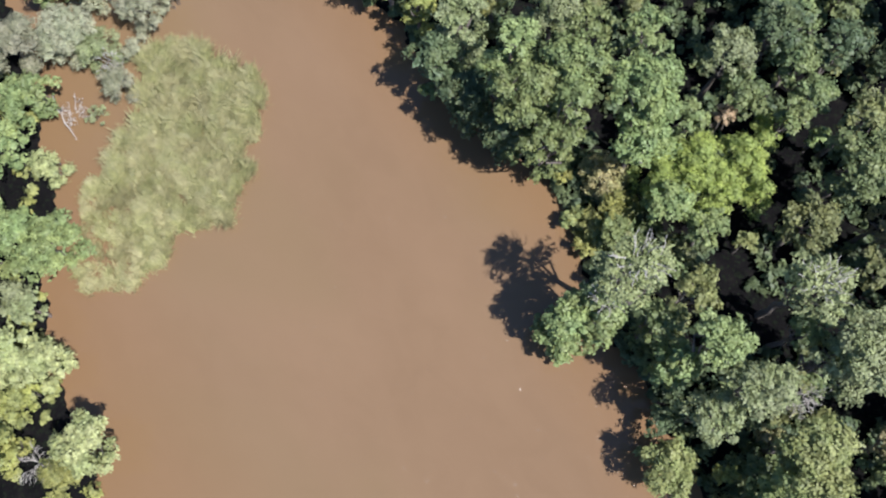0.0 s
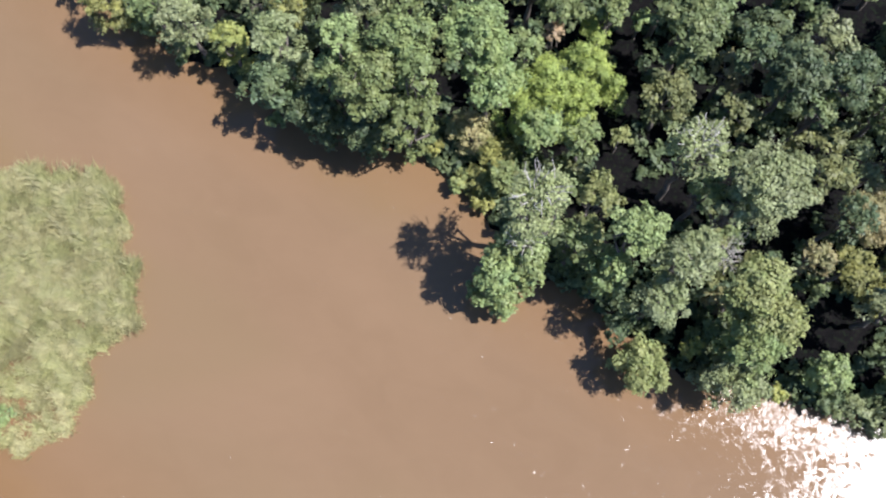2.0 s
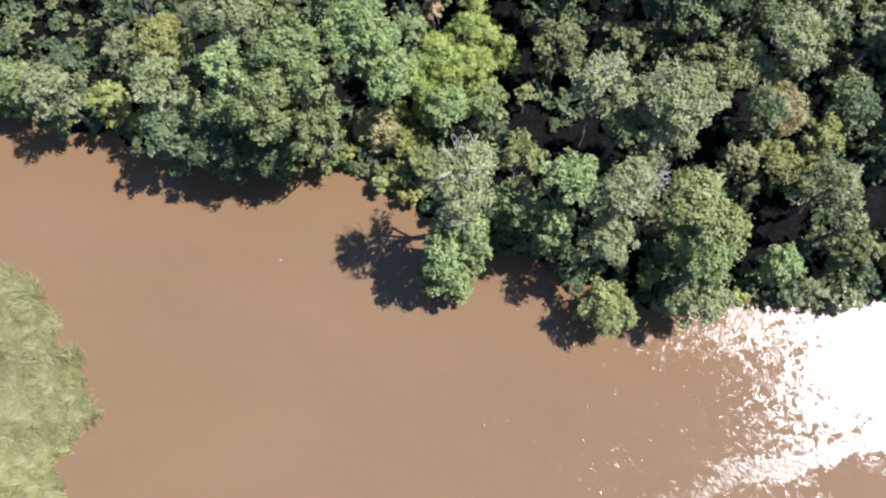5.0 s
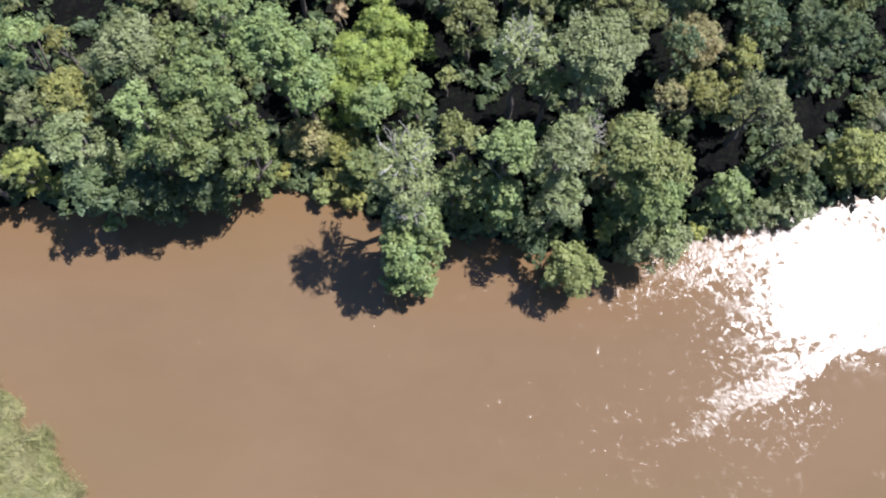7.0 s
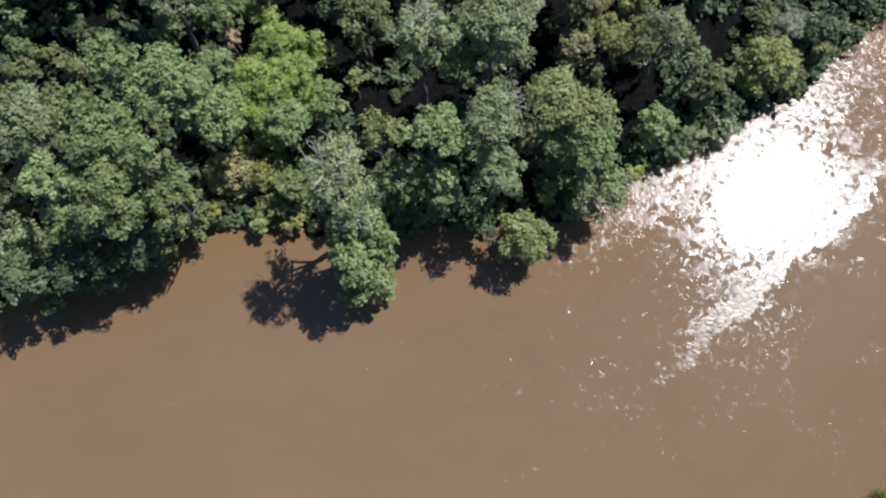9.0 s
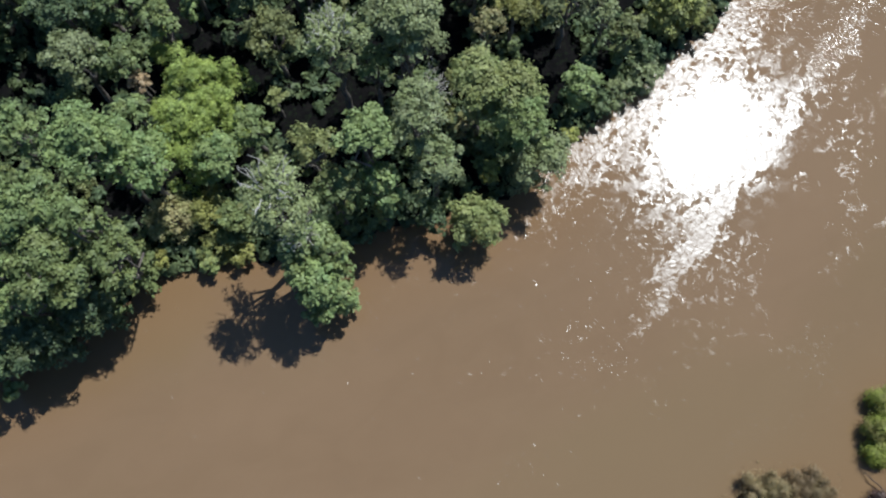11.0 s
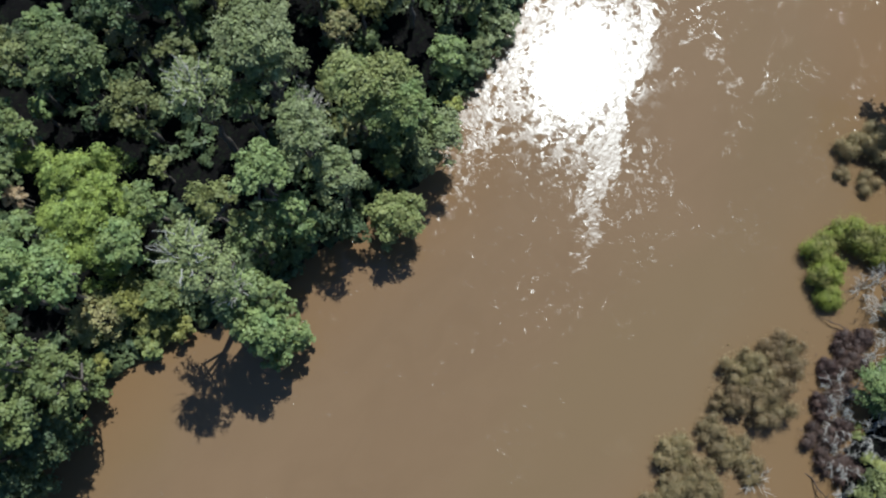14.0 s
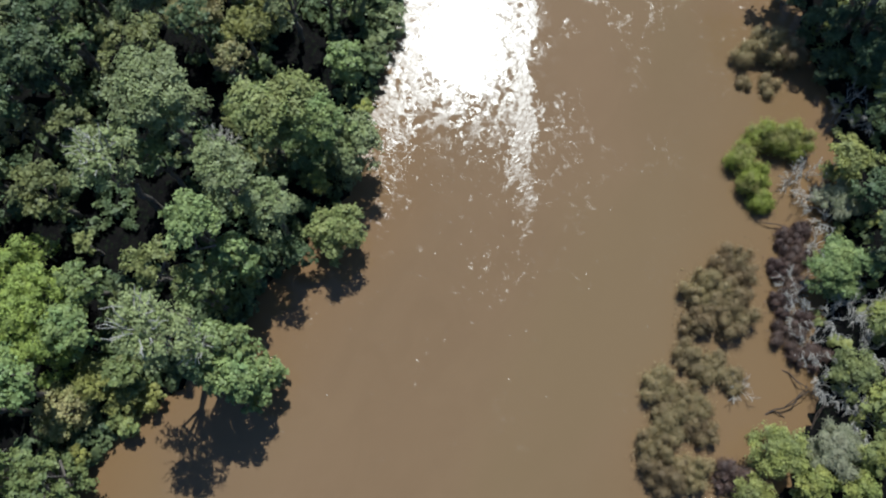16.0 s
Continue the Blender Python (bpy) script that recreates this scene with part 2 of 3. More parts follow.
def limb_path(rng, a, b, steps=5, wander=0.08):
    a, b = np.asarray(a, float), np.asarray(b, float)
    t = np.linspace(0, 1, steps)[:, None]
    bend = rng.normal(size=(steps, 3)) * np.linalg.norm(b - a) * wander
    bend[0] = bend[-1] = 0
    sag = np.array([0, 0, 1.0]) * np.linalg.norm(b - a) * 0.12
    return a + (b - a) * t + bend + sag * np.sin(t * math.pi)


# ---- river and land ----
NORTH_X = (-140, -59, -51, -45, -37, -30, -25, -20, -14.5, -9, -3.5, 7, 12.5, 18, 23.5, 29, 35.5, 44, 50, 60, 140)
NORTH_Y = (34, 26.0, 25.0, 24.5, 24, 24, 24.5, 25.5, 26.5, 25.5, 22.0, 20.8, 19.6, 19.3, 20.8, 22.6, 23.8, 26.0, 29.2, 34, 70)
SOUTH_X = (-140, -70, -58, -48, -41, -36, -29, -17, 7, 17, 23, 33, 41, 46, 52, 60, 140)
SOUTH_Y = (4, -6, -9.5, -12.5, -14.5, -19.5, -22.5, -24.5, -26, -26.5, -25, -22.0, -20.5, -18.5, -13.5, -7, 25)


def north(x):
    return np.interp(x, NORTH_X, NORTH_Y)


def south(x):
    return np.interp(x, SOUTH_X, SOUTH_Y)


def ground_z(x, y):
    """Height of the land: the bed lies under the water, the banks rise gently."""
    inland = np.maximum(y - north(x), south(x) - y)
    inland = inland + 0.5 * np.sin(x * 0.9 + 1.3 * np.sin(y * 0.6)) + 0.35 * np.sin(x * 2.3 + y * 1.7)
    s = np.clip((inland + 2.0) / 4.0, 0, 1)
    lumps = 0.12 * np.sin(x * 1.1 + y * 0.7) * np.sin(y * 1.3 - x * 0.4) + 0.06 * np.sin(x * 3.1) * np.sin(y * 2.7)
    return -0.9 + 1.5 * s * s * (3 - 2 * s) + lumps * s + 0.03 * np.clip(inland, 0, 40)


def build_ground():
    near = np.arange(-80, 80.1, 0.8)
    far = np.array([100, 140, 220, 400, 800, 1500, 2500.0])
    axis = np.concatenate([-far[::-1], near, far])
    gx, gy = np.meshgrid(axis, axis)
    verts = np.stack([gx, gy, ground_z(gx, gy)], -1).reshape(-1, 3)
    w = len(axis)
    i, j = np.meshgrid(np.arange(w - 1), np.arange(w - 1))
    k = (j * w + i).ravel()
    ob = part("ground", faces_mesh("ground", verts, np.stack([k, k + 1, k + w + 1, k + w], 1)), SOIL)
    tagged(ob, "forest soil of the river banks, near-black with the woods' shade in its colour", "ground", kind="structure")


def build_water():
    xs = np.concatenate([[-2500, -800, -250, -120], np.arange(-80, 81, 1.0), [120, 250, 800, 2500]])
    ys = np.concatenate([[-2500, -800, -250, -90], np.arange(-45, 46, 1.0), [90, 250, 800, 2500]])
    gx, gy = np.meshgrid(xs, ys)
    verts = np.stack([gx, gy, np.zeros_like(gx)], -1).reshape(-1, 3)
    w = len(xs)
    i, j = np.meshgrid(np.arange(w - 1), np.arange(len(ys) - 1))
    k = (j * w + i).ravel()
    mesh = faces_mesh("water", verts, np.stack([k, k + 1, k + w + 1, k + w], 1))
    shore = np.minimum(north(gx) - gy, (gy - south(gx)) * 0.62).ravel()
    depth = mesh.attributes.new("shallow", "FLOAT", "POINT")
    depth.data.foreach_set("value", np.clip(1.15 - shore / 8.0, 0, 1).astype(np.float32))
    ob = part("water", mesh, WATER)
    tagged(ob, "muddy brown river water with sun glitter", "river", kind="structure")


build_ground()
build_water()

# ---- plants ----
LOOKS = {
    "G": "mid green", "D": "dark green", "W": "grey-green", "P": "pale grey-green", "L": "light green", "Y": "yellow-green",
    "V": "lime green vine-covered", "O": "olive green", "B": "brownish dry-leaved", "R": "pale yellow-green", "C": "blue-green",
    "K": "faded grey-green", "T": "dead tan-leaved", "X": "shade-dark rotting brown", "M": "muddy olive-brown", "N": "dark muddy brown", "F": "fresh green",
    "H": "deep green", "Q": "dark olive", "E": "soft olive green",
}
made_plants = [0]


def crown_lobes(rng, r, top, low, n):
    """Centres and radii of the rounded leaf masses that make up a crown."""
    rise = min(1.15 * r, (top - low) * 0.8)
    lobes = []
    squash, axis = rng.uniform(0.72, 1.0), rng.uniform(0, math.pi)
    bulge, phase = rng.uniform(0.08, 0.22), rng.uniform(0, 6.28)
    for k in range(n):
        q = math.sqrt((k + 0.5) / n)
        ang = k * 2.39996 + rng.uniform(-0.45, 0.45)
        rho = r * 0.84 * q * rng.uniform(0.78, 1.15) * (1 + bulge * math.sin(3 * ang + phase)) * (1 - (1 - squash) * math.sin(ang - axis) ** 2)
        rho = min(rho, r * 0.97)
        lr = r * rng.uniform(0.17, 0.37) * (1.12 - 0.3 * q)
        z = top - lr * 0.8 - rise * (1 - math.sqrt(max(0.0, 1 - min(0.98, (rho / r) ** 2)))) - rng.uniform(0, 0.5) * r * rng.uniform(0.2, 1)
        lobes.append((rho * math.cos(ang), rho * math.sin(ang), max(z, low), lr))
    for k in range(n // 3):
        ang, lr = rng.uniform(0, 2 * math.pi), r * rng.uniform(0.22, 0.34)
        z = max(low, top - rise - rng.uniform(0.1, 0.5) * r)
        lobes.append((r * 0.55 * math.cos(ang), r * 0.55 * math.sin(ang), z, lr))
    return lobes


def lobe_leaves(rng, lobes, cover, length, width, per=7):
    """Sprays of leaves over the outside of every lobe: uneven, loose at the rim, thin underneath."""
    pts, nrm = [], []
    for x, y, z, lr in lobes:
        sprays = max(8, int(cover * 8.0 * lr * lr / (length * width * 0.5) / per))
        way = unit(rng.normal(size=(sprays, 3)) + (0, 0, 0.45))
        way[:, 2] = np.where(way[:, 2] < -0.1, -way[:, 2], way[:, 2])
        knobs = unit(rng.normal(size=(10, 3)) + (0, 0, 0.4))
        swell = (np.clip(way @ knobs.T, 0, 1) ** 13).max(1)
        dist = lr * (0.58 + 0.44 * swell + 0.17 * rng.random(sprays) ** 1.6)
        tip = np.array([x, y, z]) + way * dist[:, None] * (1, 1, 0.85)
        lean = way + 0.26 * rng.normal(size=(sprays, 3)) + (0, 0, 0.5)
        spread = min(0.24 * lr, 0.17)
        pts.append((tip[:, None] + rng.normal(size=(sprays, per, 3)) * spread * (1, 1, 0.6)).reshape(-1, 3))
        nrm.append((lean[:, None] + 0.22 * rng.normal(size=(sprays, per, 3))).reshape(-1, 3))
    return np.concatenate(pts), np.concatenate(nrm)


def forest_tree(x, y, h, r, tone, coarse=1.0):
    """A broadleaf tree or, where it is low, a bush: trunk or stems, limbs and a leafy crown of many small leaves."""
    made_plants[0] += 1
    rng = np.random.default_rng(made_plants[0])
    bush = h < 5.2
    bx = x
    far_side = y > (float(north(x)) + float(south(x))) / 2
    by = max(y, float(north(x)) + 0.7) if far_side else y
    gz = float(ground_z(bx, by))
    thing = new("bush" if bush else "tree")
    thing.location = (bx, by, gz)
    size = "tall" if h > 12 else "low" if bush else "middle-sized"
    extra = " with bleached twigs" if tone == "P" else ""
    where = "on the wooded bank" if far_side else "on the low flooded bank"
    tagged(thing, f"{size} {LOOKS[tone]} {'bush' if bush else 'broadleaf tree'}{extra} {where}", "bush" if bush else "tree",
           group="riverside bushes" if bush else "riverside trees")
    off = np.array([x - bx, y - by, 0.0])
    top = h - gz
    low = 0.35 if bush else top * 0.34
    n = int(np.clip(7 + 1.75 * r * r, 9, 27))
    lobes = [(px + off[0], py + off[1], pz, lr) for px, py, pz, lr in crown_lobes(rng, r, top, low, n)]
    if far_side and not bush and by - float(north(x)) < 3.5:
        # trees at the water are leafy almost down to it
        for _ in range(0 if tone == "P" else n // 2 + 4):
            ang, rad = rng.uniform(0, 2 * math.pi), r * math.sqrt(rng.uniform(0.05, 0.6))
            lobes.append((off[0] + rad * math.cos(ang), off[1] + rad * math.sin(ang) + 0.15 * r, rng.uniform(0.12, 0.62) * top, r * rng.uniform(0.2, 0.34)))
    length, width = {"V": (0.27, 0.17), "K": (0.42, 0.09), "B": (0.27, 0.15), "O": (0.28, 0.16), "P": (0.27, 0.16), "W": (0.28, 0.17)}.get(tone, (0.32, 0.20))
    if bush and not far_side:
        coarse *= 0.66
    length, width = length * coarse, width * coarse
    cover = {"P": 0.40, "W": 0.66, "B": 0.7}.get(tone, 0.82)
    pts, nrm = lobe_leaves(rng, lobes, cover, length, width)
    part("crown", leaf_mesh("crown", rng, pts, nrm, length, width), LEAF[tone], thing)
    bark = BARK
    if bush:
        for k in range(4):
            lx, ly, lz, _ = lobes[k * 2]
            path = limb_path(rng, (0.1 * k - 0.15, 0.08 * (k % 2), -0.15), (lx, ly, lz), 4)
            part("stem", faces_mesh("stem", *tube_arrays(path, np.linspace(0.05, 0.015, 4), 5)), bark, thing)
        return
    girth = 0.10 + 0.016 * h
    fork = off * 0.7 + (0, 0, top * 0.42)
    trunk = limb_path(rng, (0, 0, -0.3), fork, 6, 0.02)
    part("trunk", faces_mesh("trunk", *tube_arrays(trunk, np.linspace(girth, girth * 0.6, 6), 8)), bark, thing)
    for k in range(6):
        lx, ly, lz, _ = lobes[(k * 3 + 1) % len(lobes)]
        path = limb_path(rng, fork, (lx, ly, lz), 5)
        part("limb", faces_mesh("limb", *tube_arrays(path, np.linspace(girth * 0.45, 0.02, 5), 5)), bark, thing)
    if tone == "P":
        hub = off + (0, 0, top - 0.9 * r)
        for k in range(10):
            twigs, heading = [], k * 0.6283
            for m in range(3):
                ang, rad = heading + rng.normal() * 0.3, r * math.sqrt(rng.uniform(0.02, 0.7))
                tip = off + (rad * math.cos(ang), rad * math.sin(ang), top + 0.65 - 0.5 * rad * rad / r)
                root = hub + (tip - hub) * rng.uniform(0.35, 0.6)
                twigs.append(tube_arrays(limb_path(rng, root, tip, 4, 0.1), np.linspace(0.055, 0.018, 4), 4))
            part("branch", faces_mesh("branch", *joined(twigs)), PALE_BARK, thing, "bleached leafless branch")


def drowned_bush(x, y, h, r, tone):
    """A feathery bush that stands in the flooded edge of the river: a cluster of soft, rounded plumes that lean outwards."""
    made_plants[0] += 1
    rng = np.random.default_rng(made_plants[0])
    thing = new("drowned_bush")
    thing.location = (x, y, -0.02)
    tagged(thing, f"{LOOKS[tone]} feathery bush standing in the flood water", "bush", group="bushes standing in the water")
    depth = float(ground_z(x, y))
    count = {"X": 6, "F": int(5 + 2.9 * r * r)}.get(tone, int(3 + 2.1 * r * r))
    heads, pts, nrm = [], [], []
    for k in range(count):
        rad, ang = r * 0.80 * math.sqrt((k + 0.4) / count), k * 2.39996 + rng.uniform(-0.5, 0.5)
        out = np.array([math.cos(ang), math.sin(ang), 0.0])
        head = out * rad + (0, 0, h * rng.uniform(0.7, 1.35) * (1 - 0.3 * (rad / r) ** 2))
        wide = rng.uniform(0.42, 0.88) * (0.8 + 0.1 * r) * (1.25 if tone == "F" else 1.0)
        heads.append(head)
        # the plume is full at its head and thins out towards its foot
        for f, g, cover in ((1.0, 0.85, 0.40), (0.72, 1.0, 0.34), (0.40, 1.05, 0.22), (0.12, 1.0, 0.12)):
            centre = np.array([head[0] * (0.72 + 0.28 * f), head[1] * (0.72 + 0.28 * f), max(0.05, head[2] * f)])
            leaves = int(cover * 4 * math.pi * (wide * g) ** 2 / (0.25 * 0.058 * 0.5))
            way = unit(rng.normal(size=(leaves, 3)) + (0, 0, 0.35))
            puff = wide * g * (0.70 + 0.16 * np.sin(way @ rng.normal(size=3) * 5) + 0.24 * rng.normal(size=leaves))
            pts.append(centre + way * puff[:, None] * (1, 1, 0.9))
            nrm.append(way + (0, 0, 0.45) + 0.2 * rng.normal(size=(leaves, 3)))
    # loose sprays between the plumes
    loose = int((300 if tone != "X" else 150) * r * r)
    pts.append(rng.normal(size=(loose, 3)) * (0.34 * r, 0.34 * r, 0.25 * h) + (0, 0, 0.4 * h))
    nrm.append(rng.normal(size=(loose, 3)) * 0.35 + (0, 0, 1))
    pts, nrm = np.concatenate(pts), np.concatenate(nrm)
    pts[:, 2] = np.maximum(pts[:, 2], 0.02)
    part("crown", leaf_mesh("crown", rng, pts, nrm, 0.25, 0.058), LEAF[tone], thing)
    for k in range(min(6, count)):
        path = limb_path(rng, (0, 0, depth), heads[(k * 2) % count], 4)
        part("stem", faces_mesh("stem", *tube_arrays(path, np.linspace(0.05, 0.012, 4), 5)), BARK, thing)


def vine_thicket(blobs, tone):
    """Creepers draped as one soft, lumpy blanket over low trees, on a few stems."""
    made_plants[0] += 1
    rng = np.random.default_rng(made_plants[0])
    x0, y0 = blobs[0][:2]
    gz = float(ground_z(x0, y0))
    thing = new("vine_thicket")
    thing.location = (x0, y0, gz)
    tagged(thing, "lime green creepers draped in a blanket over low trees", "vines")
    lobes = []
    for x, y, h, r in blobs:
        for _ in range(int(7 * r * r)):
            rad, ang = r * math.sqrt(rng.uniform(0, 1)), rng.uniform(0, 2 * math.pi)
            px, py = x + rad * math.cos(ang), y + rad * math.sin(ang)
            drape = h * (1 - 0.30 * (rad / r) ** 3) + 0.35 * math.sin(px * 1.3 + py) + 0.3 * math.sin(py * 1.7 - px * 0.6) + rng.normal() * 0.15
            lobes.append((px - x0, py - y0, drape - gz, rng.uniform(0.35, 0.75)))
        for _ in range(int(9 * r)):
            # the skirt that hangs down round the rim
            ang = rng.uniform(0, 2 * math.pi)
            lobes.append((x - x0 + r * math.cos(ang), y - y0 + r * math.sin(ang), h * rng.uniform(0.3, 0.65) - gz, rng.uniform(0.4, 0.7)))
    pts, nrm = lobe_leaves(rng, lobes, 0.5, 0.21, 0.13)
    part("foliage", leaf_mesh("foliage", rng, pts, nrm, 0.21, 0.13), LEAF[tone], thing)
    for x, y, h, r in blobs:
        foot = np.array([x - x0, y - y0, float(ground_z(x, y)) - gz])
        path = limb_path(rng, foot - (0, 0, 0.2), foot + (0.3, 0.2, h * 0.8), 5, 0.03)
        part("stem", faces_mesh("stem", *tube_arrays(path, np.linspace(0.12, 0.05, 5), 6)), BARK, thing)


def bare_shrub(x, y, h, r):
    """A dead, leafless shrub: bleached stems that fork twice."""
    made_plants[0] += 1
    rng = np.random.default_rng(made_plants[0])
    gz = max(float(ground_z(x, y)), -0.3)
    thing = new("bare_shrub")
    thing.location = (x, y, gz)
    tagged(thing, "bleached leafless shrub with forking grey twigs", "shrub", group="dead shrubs")
    for k in range(8):
        ang = k * 2.39996 + rng.uniform(-0.9, 0.9)
        reach = r * rng.uniform(0.35, 1.1)
        out = np.array([math.cos(ang), math.sin(ang), 0.0])
        tip = out * reach + (0, 0, (h - gz) * rng.uniform(0.5, 1.0))
        stem = limb_path(rng, out * 0.1 + (0, 0, -0.2), tip, 7, 0.06)
        pieces = [tube_arrays(stem, np.linspace(0.042, 0.014, 7), 5)]
        for m in range(9):
            a = stem[1 + (m * 5) % 6]
            turn = np.array([-out[1], out[0], 0.0]) * (1 if m % 2 else -1) * rng.uniform(0.2, 1.1)
            b = a + unit(out + turn + (0, 0, rng.uniform(0.0, 0.6))) * r * rng.uniform(0.2, 0.5)
            twig = limb_path(rng, a, b, 5, 0.08)
            pieces.append(tube_arrays(twig, np.linspace(0.02, 0.009, 5), 4))
            for q in (2, 3):
                c = twig[q] + unit(out * 0.7 + rng.normal(size=3) * 0.6) * r * rng.uniform(0.1, 0.24)
                pieces.append(tube_arrays(limb_path(rng, twig[q], c, 3, 0.06), np.linspace(0.012, 0.007, 3), 3))
        part("stem", faces_mesh("stem", *joined(pieces)), PALE_BARK, thing)


# trees and bushes of the north bank
forest_tree(-35.4, 35.3, 13.4, 2.6, "G")
forest_tree(-33.9, 37.3, 9.8, 1.5, "O")
forest_tree(-25.2, 33.4, 15.9, 3.4, "W")
forest_tree(-31.2, 31.1, 12.2, 2.8, "O")
forest_tree(-23.4, 27.5, 16.5, 2.2, "L")
forest_tree(-35.5, 30.3, 9.8, 2.1, "W")
forest_tree(-30.2, 26.7, 12.2, 2.8, "W")
forest_tree(-35.7, 25.6, 8.5, 2.2, "Y")
forest_tree(-18.6, 29.8, 17.1, 3.0, "C")
forest_tree(-19.7, 25.9, 15.9, 3.2, "C")
forest_tree(-15.7, 25.5, 12.8, 2.5, "C")
forest_tree(-23.2, 25.3, 13.4, 2.2, "G")
forest_tree(-13.3, 33.5, 17.1, 3.4, "C")
forest_tree(-10.9, 31.3, 14.6, 3.0, "C")
forest_tree(-16.2, 27.9, 15.9, 2.2, "C")
# next three: dark leaves carry the shade on the big trees' river side
forest_tree(-29.4, 23.2, 9.8, 3.0, "D")
forest_tree(-24.6, 23.2, 9.2, 2.8, "D")
forest_tree(-20.5, 24.2, 8.5, 2.7, "D")
forest_tree(-18.9, 24.1, 4.0, 1.4, "L")
forest_tree(-29.2, 21.9, 3.0, 1.1, "G")
forest_tree(-10.2, 36.9, 11.0, 2.0, "G")
forest_tree(-11.5, 29.8, 5.6, 2.7, "B")
forest_tree(-8.3, 28.6, 5.8, 2.3, "O")
forest_tree(-8.7, 26.5, 3.6, 2.2, "O")
forest_tree(-6.5, 26.7, 5.8, 2.2, "G")
forest_tree(-7.4, 24.6, 2.6, 1.5, "O")
forest_tree(-10.2, 25.6, 2.8, 1.6, "E")
forest_tree(-5.5, 31.4, 9.8, 2.4, "G")
forest_tree(-1.6, 32.4, 9.8, 2.0, "G")
forest_tree(-2.3, 22.6, 17.6, 3.3, "P")
forest_tree(-1.7, 20.6, 12.0, 2.3, "P")
forest_tree(-2.6, 17.8, 9.8, 2.4, "G")
forest_tree(-0.5, 18.3, 5.0, 1.7, "L")
forest_tree(-3.2, 15.9, 5.0, 1.5, "G")
forest_tree(-2.9, 19.3, 10.0, 1.9, "G")
forest_tree(-0.2, 19.5, 10.4, 2.0, "G")
forest_tree(-1.1, 16.4, 5.5, 1.8, "G")
forest_tree(-8.8, 40.9, 8.5, 1.3, "T")
forest_tree(-14.0, 27.0, 3.5, 1.0, "Y")
forest_tree(2.0, 26.5, 13.6, 2.2, "E")
forest_tree(2.3, 23.2, 11.0, 2.0, "G")
forest_tree(6.0, 24.9, 15.6, 2.6, "L")
forest_tree(5.9, 22.5, 10.4, 2.3, "G")
forest_tree(5.8, 21.7, 5.0, 1.5, "O")
# dark bush added to fill a gap in the shade on the water
forest_tree(9.1, 19.5, 4.8, 1.7, "D")
forest_tree(10.7, 24.9, 15.2, 2.9, "W")
forest_tree(10.7, 21.7, 12.8, 2.4, "W")
forest_tree(7.3, 33.5, 15.9, 3.0, "P")
forest_tree(10.0, 32.3, 11.0, 1.8, "G")
forest_tree(13.7, 33.6, 16.2, 3.8, "W")
forest_tree(12.6, 31.4, 13.4, 2.1, "W")
forest_tree(21.3, 32.3, 9.2, 1.9, "B")
forest_tree(24.2, 32.9, 9.8, 2.3, "O")
forest_tree(16.8, 25.9, 13.4, 3.1, "E")
forest_tree(19.3, 24.7, 12.2, 2.7, "E")
forest_tree(19.3, 22.2, 11.0, 2.7, "G")
forest_tree(19.5, 19.3, 8.5, 3.0, "W")
forest_tree(24.1, 21.0, 4.0, 1.0, "Y")
forest_tree(12.3, 17.1, 6.6, 2.7, "E")
forest_tree(15.6, 20.9, 5.0, 1.2, "Y")
forest_tree(24.0, 38.2, 9.8, 3.0, "B")
forest_tree(28.0, 36.0, 9.8, 2.0, "O")
forest_tree(28.5, 30.7, 12.2, 2.9, "W")
forest_tree(30.1, 40.2, 9.8, 2.5, "D")
forest_tree(35.5, 36.2, 8.5, 2.2, "D")
forest_tree(37.9, 38.8, 9.8, 2.5, "D")
forest_tree(34.6, 39.8, 9.8, 2.2, "D")
forest_tree(1.2, 29.8, 5.0, 1.0, "O")
forest_tree(15.7, 25.7, 6.0, 1.5, "B")
forest_tree(1.3, 35.6, 5.8, 1.3, "E")
forest_tree(-49.5, 23.3, 8.5, 2.6, "O")
forest_tree(-45.2, 25.4, 8.5, 2.4, "G")
forest_tree(-40.1, 24.7, 11.0, 2.6, "W")
forest_tree(-46.6, 24.2, 4.0, 1.4, "G")
forest_tree(-41.4, 23.7, 4.0, 1.7, "G")
forest_tree(-54.3, 24.9, 6.0, 1.9, "B")
forest_tree(7.2, 45.0, 9.8, 2.0, "B")
forest_tree(2.2, 45.2, 13.6, 3.4, "H")
forest_tree(12.4, 44.9, 14.6, 3.3, "D")
forest_tree(16.4, 46.4, 14.6, 2.8, "D")
forest_tree(23.3, 43.3, 13.4, 3.6, "W")
forest_tree(28.6, 34.0, 6.0, 2.5, "O")
forest_tree(8.4, 45.6, 13.4, 2.2, "D")
forest_tree(21.3, 47.7, 11.0, 2.3, "H")
forest_tree(18.1, 42.1, 9.8, 1.8, "Q")
forest_tree(22.0, 50.9, 12.2, 2.5, "H")
forest_tree(-9.3, 42.6, 11.0, 2.6, "H")
forest_tree(-4.9, 44.8, 11.0, 1.8, "G")
forest_tree(-12.5, 43.2, 13.4, 2.7, "W")
forest_tree(-8.7, 48.3, 12.2, 2.4, "H")
forest_tree(-5.2, 47.9, 11.0, 2.3, "H")
forest_tree(3.3, 39.6, 11.0, 2.7, "Q")
# dark leaf tone in place of the shade from taller trees
forest_tree(1.2, 54.6, 6.0, 2.4, "D")
forest_tree(9.6, 41.6, 9.8, 2.2, "Q")
forest_tree(-18.1, 38.0, 14.6, 2.4, "G")
forest_tree(-21.7, 34.9, 13.4, 2.2, "G")
